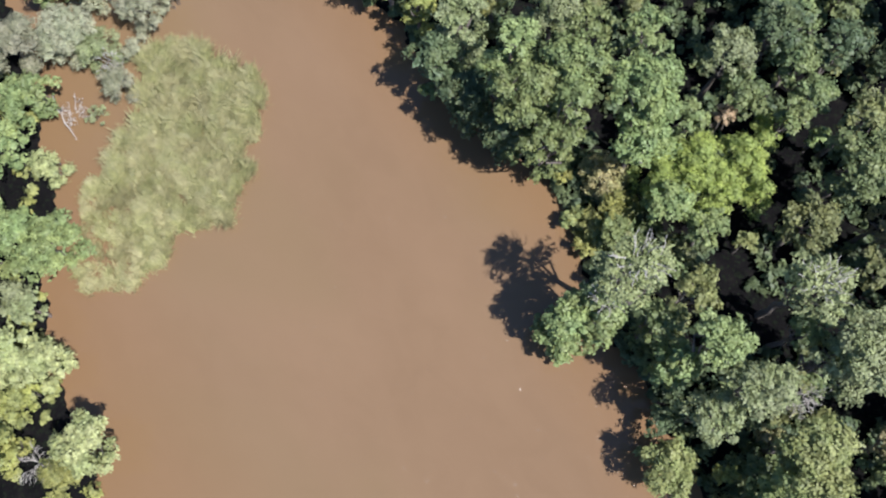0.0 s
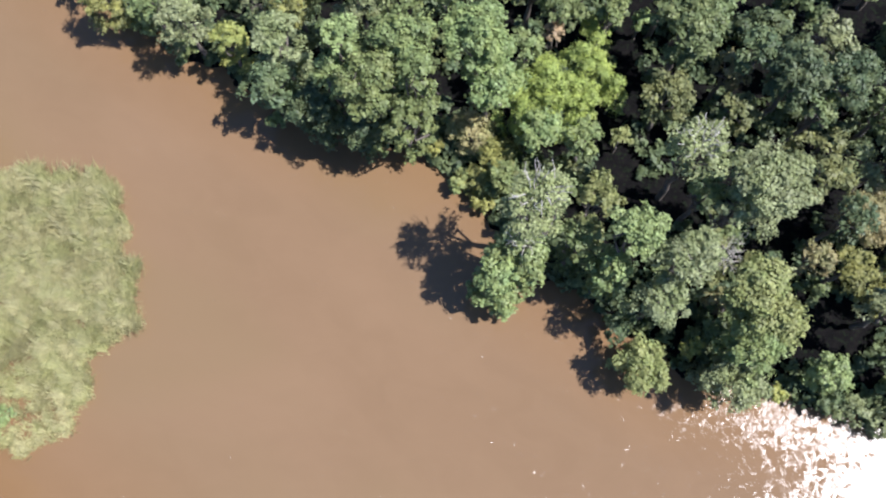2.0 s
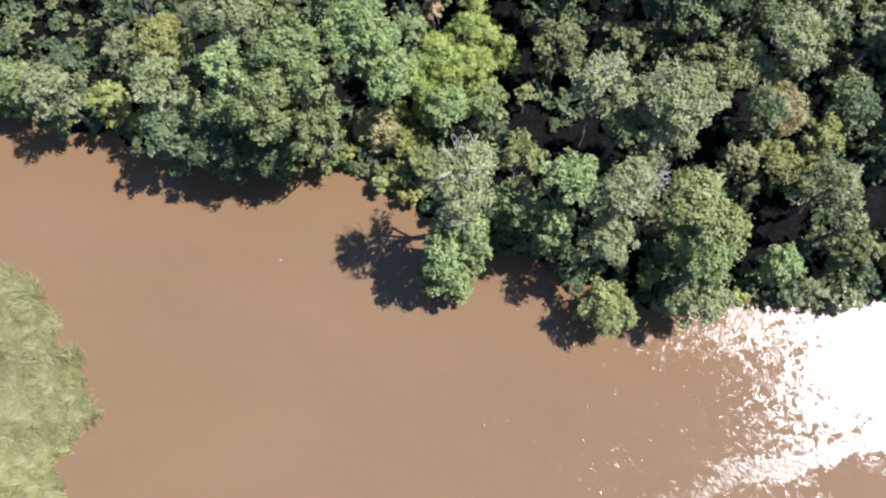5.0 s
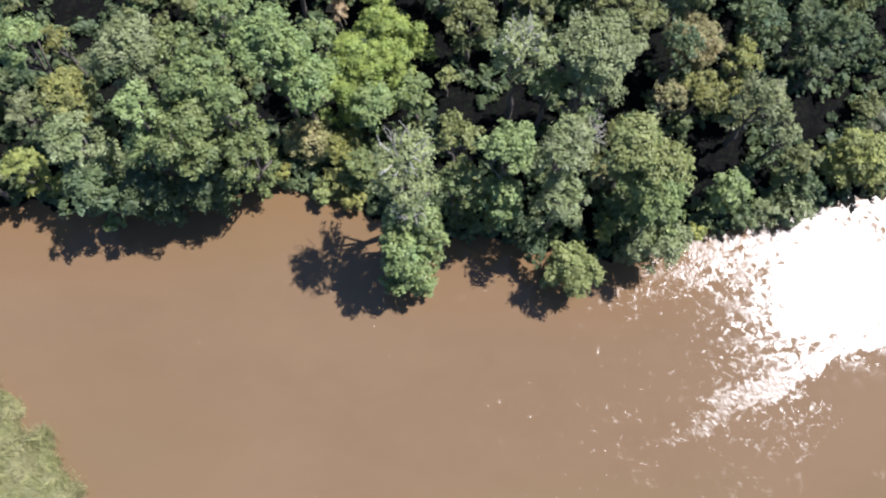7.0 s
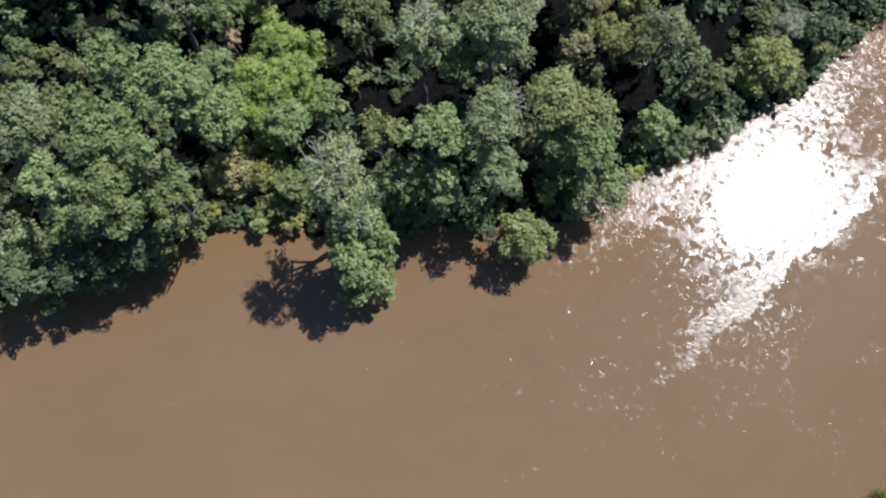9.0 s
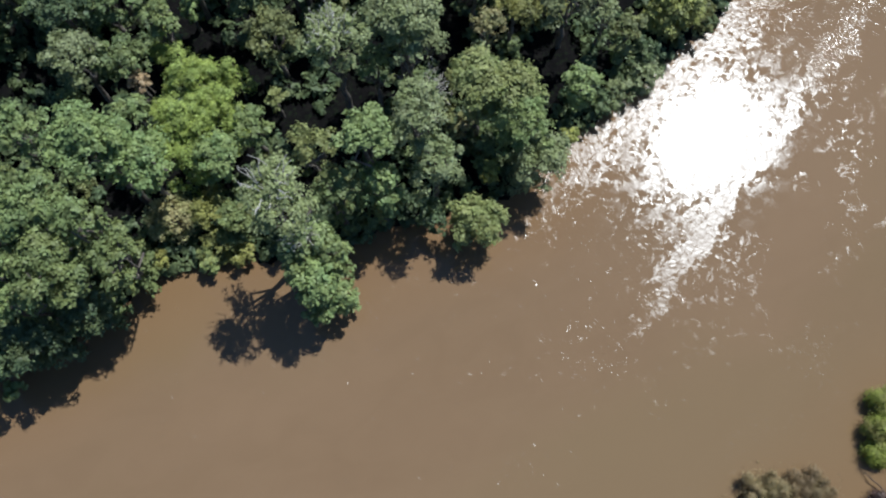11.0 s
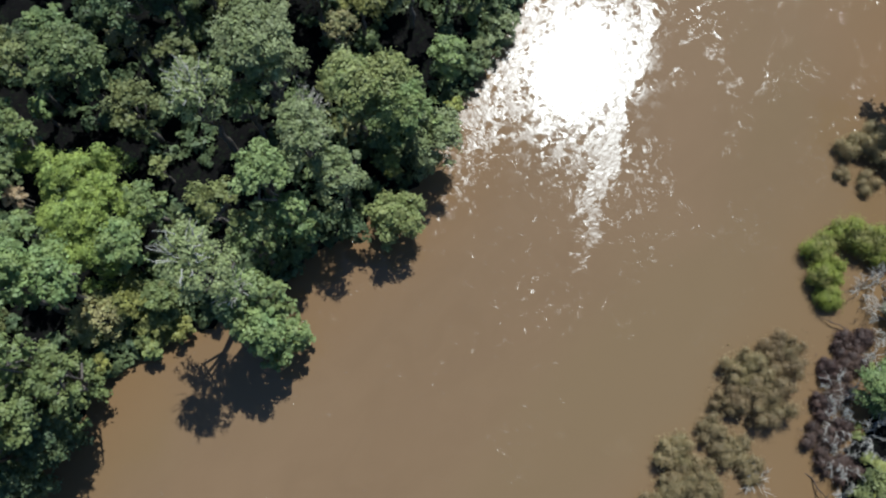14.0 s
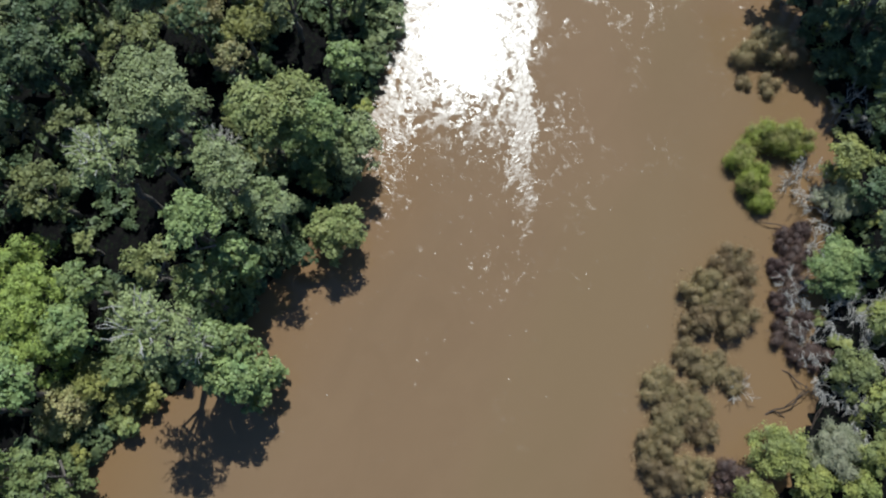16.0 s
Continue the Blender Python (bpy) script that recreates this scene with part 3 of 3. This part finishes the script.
forest_tree(-7.3, 51.0, 13.4, 2.2, "D")
# also dark-leaved to stand for shade cast by taller neighbours
forest_tree(-3.6, 57.3, 8.5, 2.4, "D")
forest_tree(-2.3, 47.9, 6.0, 1.3, "L")
forest_tree(-7.2, 52.6, 12.2, 2.4, "D")
forest_tree(-11.8, 48.4, 13.4, 2.8, "D")
forest_tree(-1.1, 48.5, 13.4, 2.4, "Q")
forest_tree(18.4, 38.3, 12.2, 2.5, "Q")
forest_tree(21.8, 36.0, 12.2, 1.9, "D")
forest_tree(15.5, 43.6, 12.2, 1.9, "H")
forest_tree(39.3, 27.8, 7.2, 3.1, "O")
forest_tree(41.7, 26.6, 4.6, 1.8, "Q")
forest_tree(26.9, 24.3, 7.0, 2.0, "L")
forest_tree(33.8, 24.0, 3.6, 2.1, "W")
forest_tree(30.6, 23.2, 3.4, 1.7, "W")
forest_tree(33.4, 27.2, 7.0, 2.1, "Q")
# a grey bush whose shade is put into dark leaves
forest_tree(46.0, 30.4, 5.0, 2.5, "D")
forest_tree(43.6, 31.8, 4.8, 2.2, "K")
forest_tree(31.7, 29.0, 8.0, 1.5, "W")
forest_tree(34.9, 25.4, 4.2, 2.0, "D")
forest_tree(28.6, 23.2, 3.2, 1.7, "D")

# creepers over low trees
vine_thicket(((-6.6, 35.4, 9.2, 3.4), (-4.6, 38.9, 8.6, 2.4), (-5.3, 42.0, 8.2, 1.5), (-5.7, 44.4, 8.2, 1.2), (-4.3, 35.4, 9.0, 2.3), (-8.5, 32.9, 8.6, 1.9), (-1.2, 38.9, 7.6, 1.1)), "V")

# trees and bushes of the south bank
forest_tree(30.0, -23.2, 5.0, 3.1, "G")
forest_tree(36.7, -21.6, 3.2, 2.3, "K")
forest_tree(21.9, -27.7, 4.5, 2.3, "Q")
forest_tree(13.1, -24.3, 4.5, 2.6, "O")
forest_tree(15.1, -28.7, 4.5, 2.6, "K")
forest_tree(11.8, -27.6, 4.0, 2.0, "Y")
forest_tree(13.2, -31.2, 4.0, 2.0, "Y")
forest_tree(16.3, -31.0, 5.0, 2.1, "O")
forest_tree(9.3, -22.0, 1.4, 1.7, "X")
forest_tree(39.6, -20.1, 6.0, 2.3, "O")
forest_tree(37.6, -23.2, 6.0, 2.2, "D")
forest_tree(30.9, -25.4, 5.0, 1.7, "G")
forest_tree(52.6, -14.0, 5.0, 2.7, "D")
forest_tree(51.0, -18.5, 5.0, 2.9, "D")
forest_tree(46.7, -22.7, 6.0, 3.1, "D")
# three tall trees with unseen crowns, added to shade this corner
forest_tree(57.7, -8.1, 16.0, 3.6, "D")
forest_tree(57.0, -12.0, 17.0, 3.7, "D")
forest_tree(54.5, -16.7, 17.0, 3.7, "D")
forest_tree(54.6, -10.1, 4.0, 2.0, "D")
forest_tree(54.5, -17.8, 6.0, 2.7, "D")
forest_tree(48.9, -15.9, 3.5, 1.9, "D")
forest_tree(9.2, -24.1, 3.0, 1.9, "O")
forest_tree(28.1, -29.4, 5.0, 2.7, "O")
forest_tree(20.5, -31.4, 6.0, 2.8, "O")
forest_tree(33.2, -25.9, 8.0, 2.8, "D")
forest_tree(-55.5, -4.2, 6.5, 3.6, "K")
forest_tree(-48.6, -2.8, 4.2, 2.2, "K")
forest_tree(-52.8, -2.6, 4.8, 2.6, "W")
forest_tree(-47.8, -6.6, 1.8, 1.4, "W")
forest_tree(-54.4, 3.8, 5.5, 3.0, "K")
forest_tree(-54.2, 6.6, 3.4, 1.3, "K")
forest_tree(-58.8, 1.2, 6.5, 3.2, "K")
forest_tree(-51.4, 0.2, 2.8, 1.5, "K")
forest_tree(-51.0, -9.4, 6.0, 2.3, "G")
forest_tree(-44.3, -12.6, 4.8, 2.1, "R")
forest_tree(-36.5, -16.2, 6.6, 3.5, "C")
forest_tree(-32.5, -20.6, 6.0, 1.9, "W")
forest_tree(-27.7, -22.5, 5.4, 3.1, "R")
forest_tree(-26.2, -24.8, 4.0, 1.7, "Y")
forest_tree(-18.6, -22.1, 7.0, 3.1, "R")
forest_tree(-22.5, -28.2, 4.0, 1.6, "Y")
forest_tree(-62.8, -2.8, 7.0, 3.4, "G")
forest_tree(-60.8, 5.4, 7.0, 3.1, "K")
forest_tree(-47.4, -15.1, 8.0, 3.1, "G")
forest_tree(-38.4, -21.0, 8.0, 3.0, "C")
forest_tree(-29.9, -26.1, 7.0, 2.9, "R")
forest_tree(-23.5, -29.3, 7.0, 2.8, "O")
forest_tree(-57.2, -8.4, 7.0, 3.3, "K")
forest_tree(-51.6, -11.3, 6.0, 3.0, "G")
forest_tree(-39.5, -18.4, 6.0, 2.9, "C")
forest_tree(-33.8, -21.3, 6.0, 2.3, "W")
forest_tree(-29.9, -23.8, 6.0, 2.6, "R")
forest_tree(-25.7, -26.2, 5.0, 2.2, "O")
forest_tree(-18.3, -26.2, 4.0, 2.1, "O")
forest_tree(-56.2, -13.3, 7.0, 3.3, "K")
forest_tree(-42.9, -20.6, 7.0, 3.1, "G")

# flooded bushes along the south bank
for x, y, h, r, tone in (
    (49.2, -10.4, 2.0, 2.5, "M"), (47.3, -8.6, 1.4, 1.5, "M"), (49.1, -12.4, 1.8, 1.7, "M"), (44.6, -9.7, 0.5, 0.9, "M"), (45.4, -11.9, 0.8, 1.3, "M"),
    (39.8, -13.4, 1.7, 1.6, "F"), (40.6, -15.8, 2.0, 2.0, "F"), (36.9, -12.4, 1.5, 1.4, "F"), (35.3, -14.0, 1.8, 1.7, "F"), (33.9, -15.5, 1.1, 1.1, "F"),
    (26.7, -15.6, 1.5, 2.5, "M"), (23.4, -13.9, 1.6, 2.4, "M"), (22.6, -16.7, 1.7, 2.8, "M"), (20.5, -14.5, 1.4, 1.9, "M"),
    (17.2, -15.0, 1.2, 1.7, "N"), (17.3, -17.3, 1.1, 2.0, "N"), (13.8, -13.7, 1.5, 1.9, "M"), (13.3, -16.3, 1.7, 2.5, "M"), (11.5, -15.9, 1.6, 2.2, "N"),
    (12.0, -18.5, 1.2, 1.6, "M"), (8.6, -15.5, 1.6, 2.1, "M"), (7.2, -17.0, 1.6, 2.3, "N"), (8.1, -19.0, 1.3, 2.1, "M"),
    # X clumps: rotting debris, their dark colour also standing for shaded water
    (28.5, -19.2, 0.8, 1.4, "X"), (31.2, -18.8, 0.7, 1.3, "X"), (23.1, -21.8, 0.9, 1.6, "X"), (21.9, -23.6, 0.8, 1.4, "X"), (25.6, -20.6, 0.8, 1.5, "X"), (27.4, -20.9, 0.7, 1.5, "X"), (24.5, -22.9, 0.7, 1.5, "X"), (22.3, -25.2, 0.8, 1.4, "X"), (30.0, -20.5, 0.8, 1.4, "X"), (32.6, -19.8, 0.6, 1.3, "X"), (9.6, -22.1, 0.9, 1.6, "X"), (16.9, -19.3, 0.8, 1.4, "N"),
):
    drowned_bush(x, y, h, r, tone)

# dead shrubs
bare_shrub(45.9, -19.0, 3.0, 2.1)
bare_shrub(38.2, -18.1, 1.8, 1.8)
bare_shrub(27.3, -21.5, 2.5, 1.8)
bare_shrub(26.1, -24.9, 3.0, 2.0)
bare_shrub(22.8, -24.2, 2.5, 1.8)
bare_shrub(28.1, -27.3, 3.5, 2.1)
bare_shrub(18.8, -29.8, 3.5, 2.1)
bare_shrub(16.6, -20.2, 1.2, 1.3)
bare_shrub(34.7, -21.7, 2.0, 1.8)
bare_shrub(24.8, -28.9, 3.0, 1.9)
bare_shrub(20.3, -26.3, 2.0, 1.6)
bare_shrub(27.5, -20.6, 2.0, 1.6)
bare_shrub(28.3, -25.4, 3.0, 1.8)
bare_shrub(19.8, -28.0, 2.8, 1.8)
bare_shrub(37.2, -20.2, 2.2, 1.7)
bare_shrub(45.9, -21.5, 3.0, 2.1)
bare_shrub(25.1, -22.4, 1.6, 1.5)
bare_shrub(36.5, -17.5, 1.6, 1.6)
bare_shrub(35.9, -19.5, 1.8, 1.6)
bare_shrub(32.1, -21.5, 2.0, 1.4)
bare_shrub(-49.6, -8.4, 1.2, 1.5)
bare_shrub(-49.8, -2.2, 5.2, 1.1)
bare_shrub(-20.8, -27.6, 3.0, 2.0)
bare_shrub(13.4, 29.1, 9.5, 1.6)
bare_shrub(14.2, 29.3, 10.5, 1.5)


def driftwood(ax, ay, bx, by, girth, bark):
    """A fallen limb that lies half out of the water, with two forks."""
    made_plants[0] += 1
    rng = np.random.default_rng(made_plants[0])
    span = math.hypot(bx - ax, by - ay)
    thing = new("driftwood")
    thing.location = (ax, ay, 0.0)
    tone = "bleached" if bark is PALE_BARK else "dark waterlogged"
    tagged(thing, f"{tone} forked branch lying in the shallow flood water", "branch", group="fallen branches")
    main = limb_path(rng, (0, 0, -0.05), (bx - ax, by - ay, 0.22), 7, 0.025)
    part("stem", faces_mesh("stem", *tube_arrays(main, np.linspace(girth, girth * 0.35, 7), 6)), bark, thing)
    for k in (2, 4):
        tip = main[k] + (main[k + 1] - main[k]) * 1.6 + rng.normal(size=3) * span * 0.16 * np.array((1, 1, 0.2))
        fork = limb_path(rng, main[k], tip, 4, 0.05)
        part("fork", faces_mesh("fork", *tube_arrays(fork, np.linspace(girth * 0.55, girth * 0.2, 4), 5)), bark, thing)


# fallen branches
driftwood(15.8, -23.1, 19.6, -25.8, 0.09, DARK_BARK)
driftwood(15.8, -26.8, 19.8, -27.2, 0.08, DARK_BARK)
driftwood(20.1, -23.0, 19.2, -26.5, 0.07, DARK_BARK)
driftwood(32.8, -19.1, 32.0, -16.3, 0.07, DARK_BARK)
driftwood(16.3, -24.7, 16.4, -23.6, 0.06, DARK_BARK)
driftwood(21.2, -25.6, 21.4, -23.9, 0.07, DARK_BARK)
driftwood(-53.0, -9.3, -47.0, -9.6, 0.09, PALE_BARK)
driftwood(3.5, 21.7, 6.2, 22.2, 0.14, DARK_BARK)


def more_forest():
    """The wood goes on behind the rows at the water."""
    rng = np.random.default_rng(77)
    taken = [(o.location.x, o.location.y) for o in bpy.data.objects if o.name.startswith("tree")]
    for gx in np.arange(-66, 70, 5.4):
        for gy in np.arange(-46, 72, 5.4):
            x, y = gx + rng.uniform(-1.6, 1.6), gy + rng.uniform(-1.6, 1.6)
            tone, h, r = rng.choice(list("HDQWHB")), rng.uniform(8, 13.5), rng.uniform(2.4, 3.3)
            inland = max(y - float(north(x)), float(south(x)) - y)
            if math.hypot(x, y) > 69 or inland < (24 if y > 0 else 10) or min(math.hypot(x - a, y - b) for a, b in taken) < 3.9:
                continue
            taken.append((x, y))
            forest_tree(x, y, h, r, str(tone), 1.5)


more_forest()

CLEARINGS = ((-1.2, 42.2), (-0.3, 36.3), (24.3, 27.0), (13.8, 37.3), (-2.7, 51.7), (-12.3, 41.0), (8, 34.5), (27, 28.6), (36.4, 33.2), (23, 40.9), (-13.6, 33.4), (-36.5, 44.9),
             (-2.5, 46.6), (-0.8, 39.6), (2.1, 34.6), (-9.3, 45.2), (18.3, 35.6), (28.4, 31.0), (10.0, 49.2), (4.5, 31.0), (-7.9, 44.4))


def understory(tone, seed):
    """Saplings and creepers that fill the wood between the tall crowns, in one leaf colour."""
    rng = np.random.default_rng(seed)
    lobes = []
    for _ in range(110):
        x, f = rng.uniform(-64, 64), rng.uniform(0, 1)
        y = float(north(x)) + 1.0 + 36 * f
        if min(math.hypot(x - a, y - b) for a, b in CLEARINGS) < 4.2:
            continue
        top, gz = rng.uniform(1.0, 4.0), float(ground_z(x, y))
        for _ in range(5):
            lr = rng.uniform(0.4, 0.9)
            lobes.append((x + rng.normal() * 0.8, y + rng.normal() * 0.8, gz + top - rng.uniform(0, 1.5), lr))
    pts, nrm = lobe_leaves(rng, lobes, 0.7, 0.36, 0.22)
    ob = part("understory", leaf_mesh("understory", rng, pts, nrm, 0.36, 0.22), LEAF[tone])
    tagged(ob, f"tangle of {LOOKS[tone]} saplings and creepers between the trees", "undergrowth", kind="stuff")


for seed, tone in enumerate("HQD"):
    understory(tone, 300 + seed)


def undergrowth(name, label, side, seed, clumps, tone):
    """Low leafy growth under the trees, too fine to count."""
    rng = np.random.default_rng(seed)
    x = rng.uniform(-68, 68, clumps)
    if side > 0:
        y = north(x) + 0.2 + rng.uniform(0, 1, clumps) ** 1.3 * 34
    else:
        y = south(x) - 0.2 - rng.uniform(0, 1, clumps) ** 1.3 * 22
    open_ground = np.min([np.hypot(x - a, y - b) for a, b in CLEARINGS], 0) > 2.4
    x, y = x[open_ground], y[open_ground]
    z = ground_z(x, y)
    lobes = [(a, b, c + s * 0.5, s) for a, b, c, s in zip(x, y, z, rng.uniform(0.35, 1.1, len(x)))]
    pts, nrm = lobe_leaves(rng, lobes, 0.55, 0.5, 0.3)
    ob = part(name, leaf_mesh(name, rng, pts, nrm, 0.5, 0.3), LEAF[tone])
    tagged(ob, label, "undergrowth", kind="stuff")


undergrowth("undergrowth", "low dark green undergrowth beneath the riverside trees", 1, 5, 2600, "D")
undergrowth("bank_growth", "low olive growth on the flooded south bank", -1, 6, 420, "O")

PATCH = ((-49, 6.2), (-45.3, 7.4), (-41.3, 9.0), (-37.5, 6.0), (-35.8, 3.5), (-33.1, 2.6), (-30.5, -1.6), (-30.7, -3.5), (-32.3, -6.4), (-30.8, -9.3),
         (-29.6, -12.2), (-32.2, -16.4), (-36.0, -16.2), (-41.2, -11.2), (-43.0, -9.2), (-43.8, -5), (-46.5, -2.8), (-51.4, 1.4))


def inside(x, y, outline):
    hit = np.zeros(len(x), bool)
    for (ax, ay), (bx, by) in zip(outline, outline[1:] + outline[:1]):
        cross = ((ay > y) != (by > y)) & (x < (bx - ax) * (y - ay) / (by - ay + 1e-9) + ax)
        hit ^= cross
    return hit


def build_reeds():
    """The bed of tall grass in the shallows: leaning blades in uneven tufts."""
    rng = np.random.default_rng(9)
    tx, ty = rng.uniform(-54, -28, 6400), rng.uniform(-20, 11, 6400)
    wob = 0.7 * np.sin(tx * 2.1) + 0.6 * np.sin(ty * 1.7 + tx)
    keep = inside(tx + wob * 0.5, ty + wob * 0.4, PATCH)
    # thin, drowned fringe in the south, a few holes elsewhere
    hole = np.array([noise.noise((a * 0.55, b * 0.8, 7.0)) for a, b in zip(tx, ty)])
    fringe = np.clip((-6.0 - ty) / 8.0, 0, 1)
    keep &= (hole > -0.36 + 0.12 * fringe) & (rng.random(len(tx)) > 0.45 * fringe)
    tx, ty, fringe = tx[keep], ty[keep], fringe[keep]
    per = 36
    # rounded billows of about a metre and a half, parted by creases
    lump = np.array([1 - 2.2 * abs(noise.noise((a * 0.50 + 0.3 * b, b * 0.72, 0.0))) + 0.5 * noise.noise((a * 1.3, b * 1.5, 3.0)) for a, b in zip(tx, ty)])
    tuft_h = (0.25 + 1.35 * lump) * (1 - 0.45 * fringe) + rng.uniform(-0.1, 0.15, len(tx))
    drift = np.array([noise.noise((a * 0.25, b * 0.25, 11.0)) for a, b in zip(tx, ty)])
    lean = 2.6 + 3.5 * drift + rng.normal(size=len(tx)) * 0.5
    bx = np.repeat(tx, per) + rng.normal(size=len(tx) * per) * 0.24
    by = np.repeat(ty, per) + rng.normal(size=len(tx) * per) * 0.24
    hh = np.clip(np.repeat(tuft_h, per), 0.2, 2) * rng.uniform(0.65, 1.2, len(bx))
    ang = np.repeat(lean, per) + rng.normal(size=len(bx)) * 0.9
    way = np.stack([np.cos(ang), np.sin(ang), 0 * ang], 1)
    side = np.stack([-np.sin(ang), np.cos(ang), 0 * ang], 1) * rng.uniform(0.019, 0.036, (len(bx), 1))
    root = np.stack([bx, by, np.full_like(bx, -0.1)], 1)
    up = np.array([0, 0, 1.0])
    mid = root + up * (hh * 0.75)[:, None] + way * (hh * 0.3)[:, None]
    tip = root + up * (hh * 0.92)[:, None] + way * (hh * 0.75)[:, None]
    verts = np.stack([root - side, root + side, mid - side, mid + side, tip - side * 0.2, tip + side * 0.2], 1).reshape(-1, 3)
    k = (np.arange(len(bx)) * 6)[:, None]
    quads = np.concatenate([k + (0, 1, 3, 2), k + (2, 3, 5, 4)])
    ob = part("tall_grass", faces_mesh("tall_grass", verts, quads), BLADES)
    tagged(ob, "bed of tall pale green grass standing in the shallows", "grass", kind="stuff")


build_reeds()
